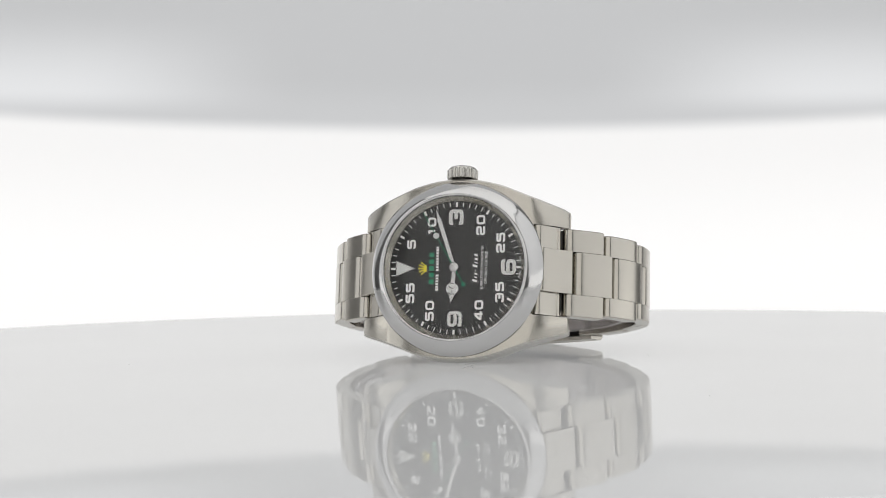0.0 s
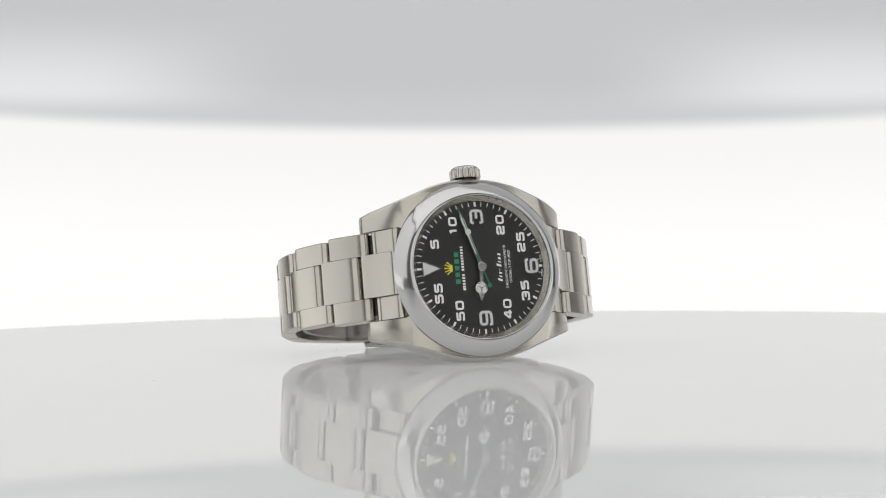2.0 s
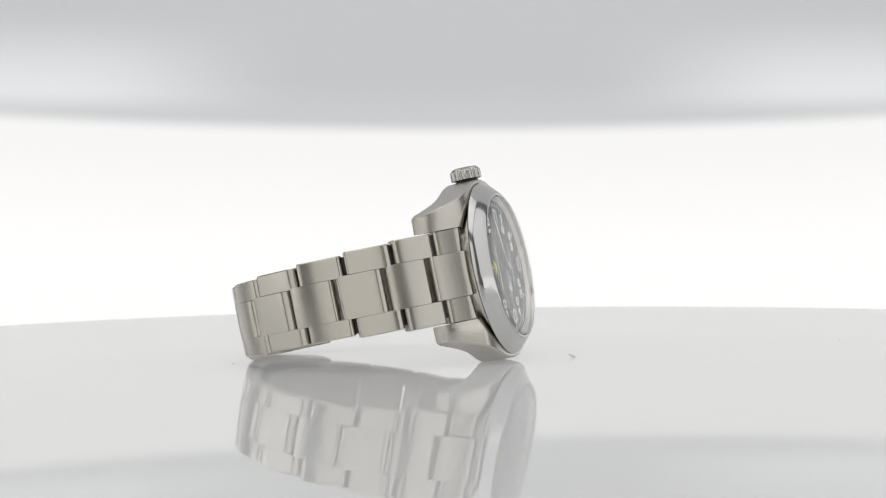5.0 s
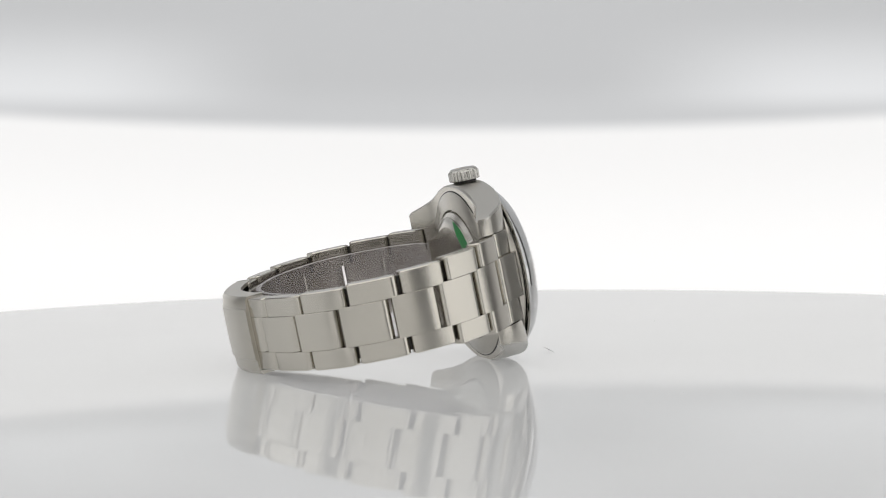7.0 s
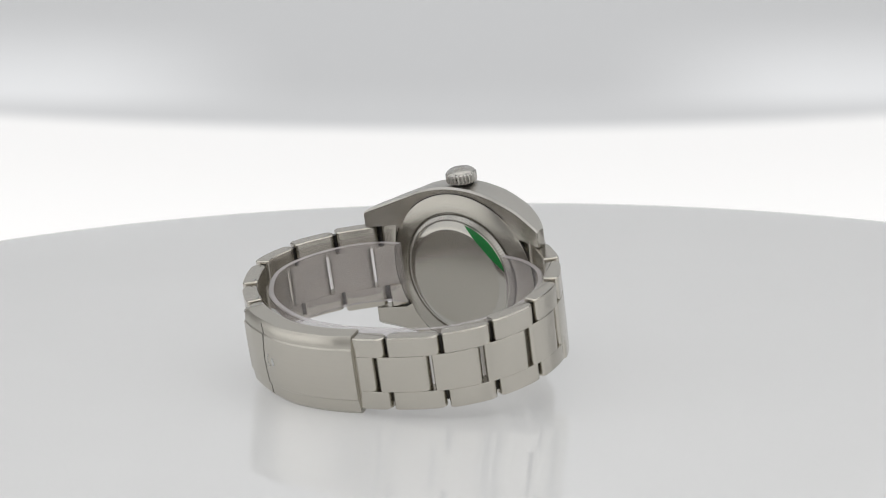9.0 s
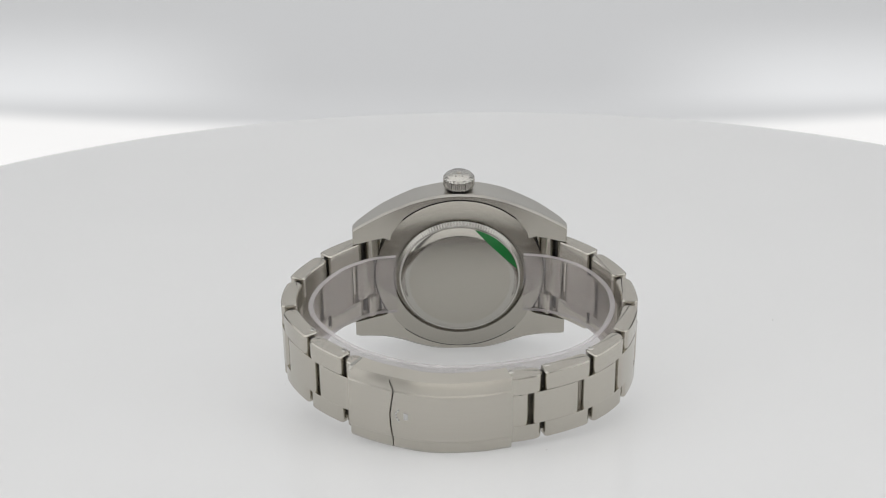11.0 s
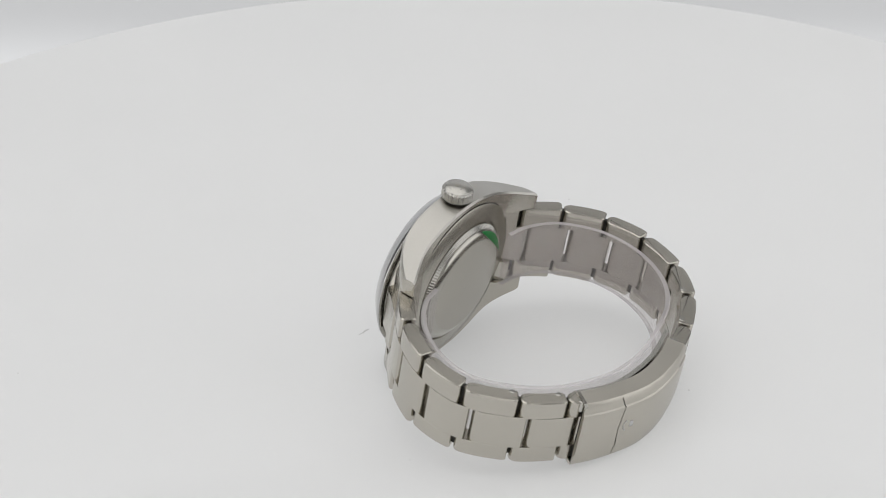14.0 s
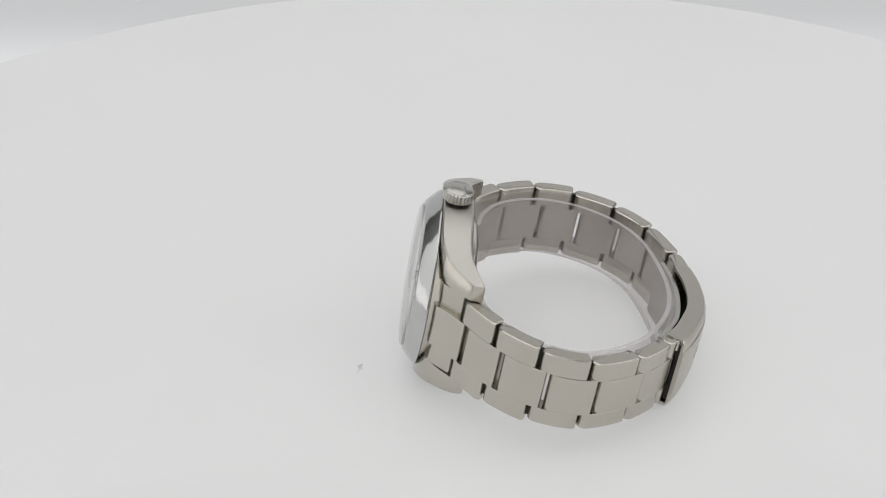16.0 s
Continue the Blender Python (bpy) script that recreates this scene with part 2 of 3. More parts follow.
def build_set():
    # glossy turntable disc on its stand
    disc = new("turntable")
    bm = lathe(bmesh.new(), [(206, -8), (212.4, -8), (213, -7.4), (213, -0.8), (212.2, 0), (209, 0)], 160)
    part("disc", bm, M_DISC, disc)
    bm = lathe(bmesh.new(), [(60, -40), (60, -9), (58, -8.2)], 64)
    part("hub", bm, M_STAND, disc, "grey metal hub under the disc")
    rng = random.Random(5)
    for x, y in [(64.5, -78.0), (-15.7, 49.8), (-73.8, -18.3), (39.7, 14.2)]:
        bm = bmesh.new()
        a = rng.uniform(0, 6)
        r = rng.uniform(0.12, 0.2)
        prism(bm, [(r * math.cos(a + k) * (1 if k % 2 else 0.6), r * math.sin(a + k) * (1 if k % 2 else 0.6)) for k in range(6)], 0.0, 0.1, 0.03)
        ob = part("dust_speck", bm, M_SPECK, disc, "tiny grey speck of dust")
        ob.location = (x * MM, y * MM, 0)
    # a crossed pair of fibres beside the watch, curling up from the disc
    bm = bmesh.new()
    for (ax, ay, az), (bx, by, bz) in (((-1.3, -0.6, 0.02), (1.2, 0.7, 0.75)), ((-0.9, 0.7, 0.8), (1.4, -0.5, 0.03)), ((-1.2, 0.5, 0.5), (-0.9, -0.6, 0.02))):
        rows = []
        for k in range(5):
            t = k / 4
            x, y, z = ax + (bx - ax) * t, ay + (by - ay) * t, az + (bz - az) * t + 0.25 * t * (1 - t)
            rows.append([(x, y - 0.05, z), (x, y, z + 0.05), (x, y + 0.05, z), (x, y, max(z - 0.05, 0))])
        loft(bm, rows)
    ob = part("fibre", bm, M_DUST, disc, "tiny crossed grey fibres")
    ob.location = (7.0 * MM, -23.5 * MM, 0)
    tagged(disc, "round glossy white acrylic turntable disc on a hub", "turntable")
    stand = mesh_object("stand", lathe(bmesh.new(), [(150, -450), (150, -436), (40, -430), (40, -42), (58, -40.2)], 64), M_STAND)
    tagged(stand, "grey metal column standing under the turntable", "stand", kind="structure")

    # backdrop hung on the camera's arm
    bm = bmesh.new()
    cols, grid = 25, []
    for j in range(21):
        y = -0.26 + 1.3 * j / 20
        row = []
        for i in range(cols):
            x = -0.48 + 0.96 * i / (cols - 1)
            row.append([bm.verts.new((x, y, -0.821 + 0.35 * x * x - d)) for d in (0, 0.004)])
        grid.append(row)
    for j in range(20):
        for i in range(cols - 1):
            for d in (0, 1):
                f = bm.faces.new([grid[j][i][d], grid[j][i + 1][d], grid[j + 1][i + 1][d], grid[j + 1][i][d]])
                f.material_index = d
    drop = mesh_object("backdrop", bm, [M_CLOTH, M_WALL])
    tagged(drop, "white cloth backdrop with its soft light painted in as glow, greyer towards its top", "backdrop", kind="structure")

    # the light tent around it
    def slab(name, lo, hi, mat, label, category):
        bm = bmesh.new()
        bmesh.ops.create_cube(bm, size=1, matrix=Matrix.Translation([(a + b) / 2 for a, b in zip(lo, hi)]) @ Matrix.Diagonal([b - a for a, b in zip(lo, hi)] + [1]))
        return tagged(mesh_object(name, bm, mat, 0), label, category, kind="structure")
    w, d0, d1, z0, z1 = 0.85, -0.95, 1.15, -0.47, 1.3
    slab("floor", (-w, d0, z0 - 0.02), (w, d1, z0), M_WALL, "grey cloth floor of the light tent", "floor")
    slab("ceiling", (-w, d0, z1), (w, d1, z1 + 0.02), M_WALL, "grey cloth roof of the light tent", "ceiling")
    slab("wall_north", (-w, d1, z0), (w, d1 + 0.02, z1), M_WALL, "grey cloth wall of the light tent", "wall")
    slab("wall_south", (-w, d0 - 0.02, z0), (w, d0, z1), M_WALL, "grey cloth wall of the light tent behind the camera", "wall")
    slab("wall_east", (w, d0, z0), (w + 0.02, d1, z1), M_WALL, "grey cloth wall of the light tent", "wall")
    slab("wall_west", (-w - 0.02, d0, z0), (-w, d1, z1), M_WALL, "grey cloth wall of the light tent", "wall")
    slab("ceiling_light", (-0.78, -0.85, z1 - 0.03), (0.78, 1.08, z1 - 0.004), M_CEIL, "large glowing ceiling diffuser panel", "light panel")
    for sgn in (-1, 1):
        x0, x1 = sorted((sgn * (w - 0.03), sgn * (w - 0.004)))
        slab("side_light", (x0, -0.75, 0.104), (x1, 0.3, 1.26), M_SIDE, "dim glowing white side diffuser panel", "light panel")
        slab("side_strip", (x0, -0.65, -0.2), (x1, 0.3, 0.1), M_STRIP, "bright low strip of the side diffuser", "light panel")
    # added fill panel, never in view, brightens the steel that faces the camera
    slab("front_fill", (-0.6, d0 + 0.004, -0.3), (0.6, d0 + 0.03, 0.9), M_FRONT, "added glowing fill panel behind the camera, out of view", "light panel")
    return disc, drop


turntable, backdrop = build_set()

# ---------------------------------------------------------------- the watch; millimetres, x to 3, y to 12, z out of the dial
watch = new("wristwatch")
tagged(watch, "stainless steel wristwatch with black dial lying on its side", "watch")

SIDE12 = [(17.6, -2.7), (22.4, -8.2), (29.8, -15.5), (34.9, -24.7), (36.0, -34.9), (32.7, -45.2), (25.8, -53.0), (15.8, -58.0), (8.0, -60.0), (0.0, -60.6), (-6.0, -60.0)]
SIDE6 = [(-17.6, -2.7), (-22.4, -8.2), (-30.3, -15.3), (-35.9, -24.4), (-36.8, -35.0), (-31.4, -45.3), (-24.0, -52.4), (-17.0, -56.6), (-8.0, -58.8)]
OUT = 1.0      # the links' backs stand this far outside the line of the joints


def lean(z):
    """The bracelet sags a little towards the table."""
    return 0.5 * (z + 6) / 56 if z < -6 else 0.0


def build_case():
    bm = bmesh.new()
    lathe(bm, [(17, -7.75), (18.0, -7.7), (18.2, -7.3), (18.2, -1.75), (17, -1.6)], 96, mat=0)
    ys = [23.6, 23.45, 22.6, 21, 19, 17, 15, 12.5, 10, 7.5, 5, 2.5, 0]
    ys = ys + [-y for y in ys[-2::-1]]

    def curve(table, y):
        y = abs(y)
        for (a, u), (b, v) in zip(table, table[1:]):
            if y <= b:
                k = (y - a) / (b - a)
                return u + (v - u) * k
        return table[-1][1]
    outer = [(0, 20.4), (2.5, 20.3), (5, 20.0), (7.5, 19.45), (10, 18.75), (12.5, 17.75), (15, 16.8), (17, 16.1), (19, 15.4), (21, 14.75), (22.6, 14.25), (23.6, 13.75)]
    top = [(0, -1.5), (10, -1.55), (12.5, -1.8), (15, -2.4), (17, -3.2), (19, -4.5), (21, -6.2), (22.6, -7.9), (23.45, -9.0), (23.6, -9.3)]
    low = [(0, -8.2), (10, -8.2), (12.5, -8.25), (15, -8.5), (17, -9.0), (19, -9.8), (21, -10.7), (22.6, -11.5), (23.45, -11.8), (23.6, -11.6)]
    for sgn in (1, -1):
        rows = []
        for y in ys:
            xo, zt, zl = curve(outer, y), curve(top, y), curve(low, y)
            xi = 10.1 if abs(y) > 15.5 else 9.0
            c = 0.45
            rows.append([(sgn * xi, y, zl), (sgn * (xo - c), y, zl), (sgn * xo, y, zl + c * 0.8), (sgn * (xo + 0.02), y, (zl + zt) / 2),
                         (sgn * xo, y, zt - c * 0.8), (sgn * (xo - c * 0.8), y, zt - 0.05), (sgn * xi, y, zt)])
        loft(bm, rows, mat=0, mats=[0, 1, 1, 1, 1, 0, 0])
    case = part("case", bm, [M_CASE, M_FLANK], watch, "steel case with brushed lugs and satin flanks", 35)
    for y in (20.6, -20.6):
        bm = lathe(bmesh.new(), [(0.75, -10.3), (0.75, 10.3)], 16, "X", (0, y, -8.0))
        part("spring_bar", bm, M_POLISH, case, "thin steel spring bar")
    return case


def build_bezel_and_glass():
    bm = lathe(bmesh.new(), [(18.6, -1.7), (19.45, -1.6), (19.62, -1.35), (19.5, -1.0), (18.6, -0.05), (17.6, 0.95), (16.8, 1.65), (16.45, 1.85), (16.15, 1.85), (15.95, 1.65),
                             (15.95, 0.9), (16.6, 0.4)], 160, closed=True)
    part("bezel", bm, M_BEZEL, watch, "smooth domed polished steel bezel", 50)
    bm = lathe(bmesh.new(), [(15.93, 1.0), (15.93, 1.3), (15.0, 0.25), (15.0, -0.25), (15.93, -0.4)], 120, closed=True)
    part("inner_ring", bm, M_CASE, watch, "engraved steel ring round the dial")
    bm = lathe(bmesh.new(), [(15.9, 1.35), (15.9, 2.15), (15.6, 2.4), (0.2, 2.42)], 120)
    glass = part("crystal", bm, M_GLASS, watch, "flat clear sapphire crystal")
    glass.visible_shadow = False


DIGITS = {
    "0": [([(0, 0), (0, 1), (1, 1), (1, 0)], True)],
    "1": [([(0.1, 0.78), (0.62, 1.0), (0.62, 0.0)], False)],
    "2": [([(0, 0.72), (0, 1), (1, 1), (1, 0.5), (0, 0.46), (0, 0), (1.08, 0)], False)],
    "3": [([(0, 0.76), (0, 1), (1, 1), (1, 0), (0, 0), (0, 0.24)], False), ([(0.35, 0.51), (1, 0.51)], False)],
    "4": [([(0.76, -0.08), (0.76, 1), (0.6, 1), (-0.05, 0.22), (1.12, 0.22)], False)],
    "5": [([(1.04, 1), (0, 1), (0, 0.58), (1, 0.58), (1, 0), (0, 0), (0, 0.2)], False)],
    "6": [([(1, 0.8), (1, 1), (0, 1), (0, 0), (1, 0), (1, 0.56), (0, 0.56)], False)],
    "9": [([(0, 0.2), (0, 0), (1, 0), (1, 1), (0, 1), (0, 0.44), (1, 0.44)], False)],
}


def digits(bm, text, cx, cy, w, h, width, z0, z1, gap=0.62):
    """Square numerals: w, h are the size of one numeral's centre line."""
    widths = [w * (0.66 if c == "1" else 1.0) for c in text]
    total = sum(widths) + gap * (len(text) - 1) + width * (len(text) - 1)
    x = cx - total / 2
    for c, ww in zip(text, widths):
        for pts, closed in DIGITS[c]:
            stroke(bm, [(x + u * ww, cy - h / 2 + v * h) for u, v in pts], width, z0, z1, closed, 0.3 * min(w, h))
        x += ww + gap + width


def letters(text, x, y, size, length, material_, parent, name):
    cu = bpy.data.curves.new(name, "FONT")
    cu.body, cu.size, cu.align_x, cu.align_y, cu.extrude = text, size * MM * 1.4, "CENTER", "CENTER", 0.01 * MM
    cu.resolution_u = 2
    tmp = new("lettering_source", cu)
    bpy.context.view_layer.update()
    me = bpy.data.meshes.new_from_object(tmp.evaluated_get(bpy.context.evaluated_depsgraph_get()))
    bpy.data.objects.remove(tmp)
    xs = [v.co.x for v in me.vertices]
    k = length * MM / (max(xs) - min(xs))
    for v in me.vertices:
        v.co.x *= k
    me.materials.clear()
    me.materials.append(material_)
    ob = new(name, me)
    ob.parent = parent
    ob.location = (x * MM, y * MM, 0.035 * MM)
    return ob


def build_dial():
    bm = lathe(bmesh.new(), [(15.3, -0.5), (15.3, 0.0), (0.3, 0.0)], 120)
    dial = part("dial", bm, M_DIAL, watch, "matt black dial with white numerals")
    bm = bmesh.new()
    for k in range(60):
        a = math.pi / 2 - 2 * math.pi * k / 60
        if k % 5:
            u, v = Vector((math.cos(a), math.sin(a))), Vector((-math.sin(a), math.cos(a)))
            prism(bm, [tuple(u * r + v * s) for r, s in ((13.8, -0.08), (14.75, -0.08), (14.75, 0.08), (13.8, 0.08))], 0.0, 0.04)
    part("minute_track", bm, M_PRINT, dial, "fine white minute strokes")
    for k in range(12):
        a = math.pi / 2 - 2 * math.pi * k / 12
        u, v = Vector((math.cos(a), math.sin(a))), Vector((-math.sin(a), math.cos(a)))
        bm = prism(bmesh.new(), [tuple(u * r + v * s) for r, s in ((13.75, -0.24), (14.8, -0.24), (14.8, 0.24), (13.75, 0.24))], 0.005, 0.08, 0.02)
        part("minute_marker", bm, M_PRINT, dial, "short thick white stroke")
    for text, a in (("5", 30), ("10", 60), ("20", 120), ("25", 150), ("35", 210), ("40", 240), ("50", 300), ("55", 330)):
        x, y = (5.5, 10.2) if a in (30, 150, 210, 330) else (9.5, 5.6)
        x = x if a < 180 else -x
        y = y if a < 90 or a > 270 else -y
        bm = bmesh.new()
        digits(bm, text, x, y, 1.6, 1.52, 0.47, 0.0, 0.06, 0.36)
        part("numeral_" + {"5": "five", "10": "ten", "20": "twenty", "25": "twenty_five", "35": "thirty_five", "40": "forty", "50": "fifty", "55": "fifty_five"}[text], bm, M_PRINT, dial, "printed white numeral")
    for text, name, x, y in (("3", "three", 11.4, 0), ("6", "six", 0, -12.15), ("9", "nine", -11.4, -0.2)):
        bm = bmesh.new()
        digits(bm, text, x, y, 2.7, 2.55, 0.88, 0.0, 0.3)
        num = part("numeral_" + name, bm, M_GOLDW, dial, "applied metal numeral with white filling")
        bm = bmesh.new()
        digits(bm, text, x, y, 2.7, 2.55, 0.5, 0.28, 0.34)
        part("filling", bm, M_LUME, num, "white filling")
    bm = prism(bmesh.new(), [(0, 9.0), (1.85, 13.6), (-1.85, 13.6)], 0, 0.3, 0.1)
    tri = part("triangle_marker", bm, M_GOLDW, dial, "applied metal triangle with white filling")
    bm = prism(bmesh.new(), [(0, 9.7), (1.45, 13.35), (-1.45, 13.35)], 0.29, 0.34)
    part("filling", bm, M_LUME, tri, "white filling")
    # emblem and maker's line as plain shapes
    bm = bmesh.new()
    prism(bm, [(-0.72, 6.55), (0.72, 6.55), (0.8, 6.95), (-0.8, 6.95)], 0.0, 0.2)
    for k in range(5):
        a = radians(90 + (2 - k) * 27)
        tip = (1.55 * math.cos(a), 6.75 + 1.5 * math.sin(a))
        base = -0.6 + 0.3 * k
        prism(bm, [(base - 0.17, 6.9), (base + 0.17, 6.9), (tip[0] + 0.08, tip[1]), (tip[0] - 0.08, tip[1])], 0.0, 0.2)
        lathe(bm, [(0.19, 0.0), (0.19, 0.15), (0.1, 0.22)], 12, centre=(*tip, 0))
    part("emblem", bm, M_YELLOW, dial, "small yellow pronged emblem")
    for x in (-3.0, -1.5, 0.0, 1.5, 3.0):
        part("green_bar", prism(bmesh.new(), [(x - 0.5, 4.9), (x + 0.5, 4.9), (x + 0.5, 5.95), (x - 0.5, 5.95)], 0.0, 0.05), M_GREEN, dial, "green printed bar")
    x = -5.0
    for w in (0.5, 0.42, 0.4, 0.38, 0.4, 0.44, 0.0, 0.42, 0.4, 0.44, 0.4, 0.4, 0.36, 0.42, 0.46, 0.36):
        if w:
            part("white_bar", prism(bmesh.new(), [(x, 3.78), (x + w, 3.78), (x + w, 4.42), (x, 4.42)], 0.0, 0.03), M_PRINT, dial, "white printed bar")
        x += 0.63
    x = -3.3
    for h, w in ((1.1, 0.5), (0.7, 0.28), (0.65, 0.42), (0.16, 0.4), (1.1, 0.5), (0.7, 0.26), (0.65, 0.5), (0.75, 0.45)):
        low = -5.05 + (0.4 if h < 0.2 else 0)
        part("white_bar", prism(bmesh.new(), [(x, low), (x + w, low), (x + w + 0.3 * h, low + h), (x + 0.3 * h, low + h)], 0.0, 0.03), M_PRINT, dial, "white slanted bar")
        x += w + 0.42
    letters("SUPERLATIVE CHRONOMETER", 0.05, -6.1, 0.62, 9.7, M_PRINT, dial, "lettering")
    letters("OFFICIALLY CERTIFIED", 0.05, -7.05, 0.62, 7.4, M_PRINT, dial, "lettering")
    for text, deg in (("SWISS", -96.4), ("MADE", -83.6)):
        a = radians(deg)
        ob = letters(text, 14.72 * math.cos(a), 14.72 * math.sin(a), 0.42, 1.55, M_PRINT, dial, "lettering")
        ob.rotation_euler = (0, 0, a + math.pi / 2)


def build_pointers():
    """Hour, minute and seconds pointers; each lies along its own x axis."""
    hour = part("hour_pointer", prism(bmesh.new(), [(-0.9, -0.45), (3.4, -0.45), (3.4, 0.45), (-0.9, 0.45)], 0.55, 0.75, 0.05), M_GOLDW, watch, "polished steel hour pointer with round white field")
    bm = lathe(bmesh.new(), [(1.42, 0.55), (1.42, 0.72), (1.25, 0.8), (0.1, 0.8)], 40, centre=(4.75, 0, 0))
    prism(bm, [(5.7, -0.85), (7.9, 0), (5.7, 0.85)], 0.55, 0.75, 0.05)
    part("ring", bm, M_GOLDW, hour)
    for k in range(3):
        a0, a1 = radians(120 * k + 7), radians(120 * k + 113)
        outline = [(4.75 + 0.14 * math.cos((a0 + a1) / 2), 0.14 * math.sin((a0 + a1) / 2))]
        outline += [(4.75 + 1.08 * math.cos(a0 + (a1 - a0) * j / 8), 1.08 * math.sin(a0 + (a1 - a0) * j / 8)) for j in range(9)]
        part("filling", prism(bmesh.new(), outline, 0.78, 0.84), M_LUME, hour, "white filling")
    minute = part("minute_pointer", prism(bmesh.new(), [(-1.0, -0.45), (2, -0.42), (11.2, -0.5), (14.0, 0), (11.2, 0.5), (2, 0.42), (-1.0, 0.45)], 0.95, 1.12, 0.04), M_GOLDW, watch, "polished steel minute pointer with white filling")
    part("filling", prism(bmesh.new(), [(3.0, -0.24), (11.1, -0.36), (12.8, 0), (11.1, 0.36), (3.0, 0.24)], 1.1, 1.15), M_LUME, minute, "white filling")
    bm = prism(bmesh.new(), [(-4.2, -0.11), (14.3, -0.06), (14.3, 0.06), (-4.2, 0.11)], 1.3, 1.4)
    lathe(bm, [(0.5, 1.3), (0.5, 1.42), (0.1, 1.42)], 24, centre=(-4.5, 0, 0))
    second = part("seconds_pointer", bm, M_GREEN_PAINT, watch, "slim green seconds pointer")
    part("dot", lathe(bmesh.new(), [(0.68, 1.3), (0.68, 1.46), (0.1, 1.46)], 28, centre=(8.2, 0, 0)), M_LUME, second, "round white luminous dot")
    part("cap", lathe(bmesh.new(), [(1.05, 0.4), (1.05, 1.45), (0.9, 1.58), (0.1, 1.6)], 32), M_GOLDW, watch, "round polished cap")
    return hour, minute, second


def build_crown():
    n = 24
    tooth = (0.0, 0.16, 0.2, 0.16, 0.0, -0.06)
    bm = lathe(bmesh.new(), [(2.9, 20.75), (3.25, 20.9), (3.3, 21.2), (3.3, 22.8), (3.1, 23.1)], n * 6, "X", (0, 0, -4.4),
               wave=lambda i, k: tooth[i % 6] if 0 < k < 4 else 0.0)
    crown = part("winding_crown", bm, M_POLISH, watch, "fluted steel winding crown", 28)
    part("crown_top", lathe(bmesh.new(), [(3.15, 23.0), (3.05, 23.3), (2.6, 23.6), (0.1, 23.7)], 60, "X", (0, 0, -4.4)), M_POLISH, crown, "domed polished crown top")
    bm = bmesh.new()
    for k in range(3):
        lathe(bm, [(0.16, 23.65), (0.14, 23.78), (0.05, 23.8)], 10, "X", (0, -0.7 + 0.7 * k, -5.6))
    prism_pts = [(-0.6, -4.6), (0.6, -4.6), (0.35, -3.7), (-0.35, -3.7)]
    loft(bm, [[(23.6, a, b) for a, b in prism_pts], [(23.77, a, b) for a, b in prism_pts]])
    part("emblem", bm, M_CASE, crown, "raised emblem")
    bm = lathe(bmesh.new(), [(2.3, 19.0), (2.3, 20.3), (2.6, 20.35), (2.6, 20.6), (2.3, 20.65), (2.3, 21.0)], 48, "X", (0, 0, -4.4))
    part("crown_tube", bm, M_DARK, crown, "dark grooved tube")


def build_end_backs():
    """Inner faces of the end pieces between the lugs, with the dark slots of the spring bars."""
    for sgn in (1, -1):
        bm = bmesh.new()
        outline = [(-9.8, 17.2), (9.8, 17.2), (9.8, 21.6), (-9.8, 21.6)]
        loft(bm, [[(x, sgn * y, -7.0) for x, y in outline], [(x, sgn * y, -7.62 if y < 18 else -8.6) for x, y in outline]])
        back = part("end_piece_back", bm, M_CASE, watch, "plain steel inner face of the end piece")
        for x in (-8.7, 8.7):
            bm = bmesh.new()
            loft(bm, [[(x + a, sgn * (20.4 + b), z) for a, b in ((-0.9, -0.55), (0.9, -0.55), (0.9, 0.55), (-0.9, 0.55))] for z in (-8.0, -8.55)])
            part("slot", bm, M_DARK, back, "dark spring bar slot")
        for x in (-9.93, 9.93):
            bm = bmesh.new()
            loft(bm, [[(x + a, sgn * y, z) for a, y in ((-0.1, 17.0), (0.1, 17.0), (0.1, 21.7), (-0.1, 21.7))] for z in (-7.2, -8.0)])
            part("gap_line", bm, M_DARK, back, "dark gap beside the lug")


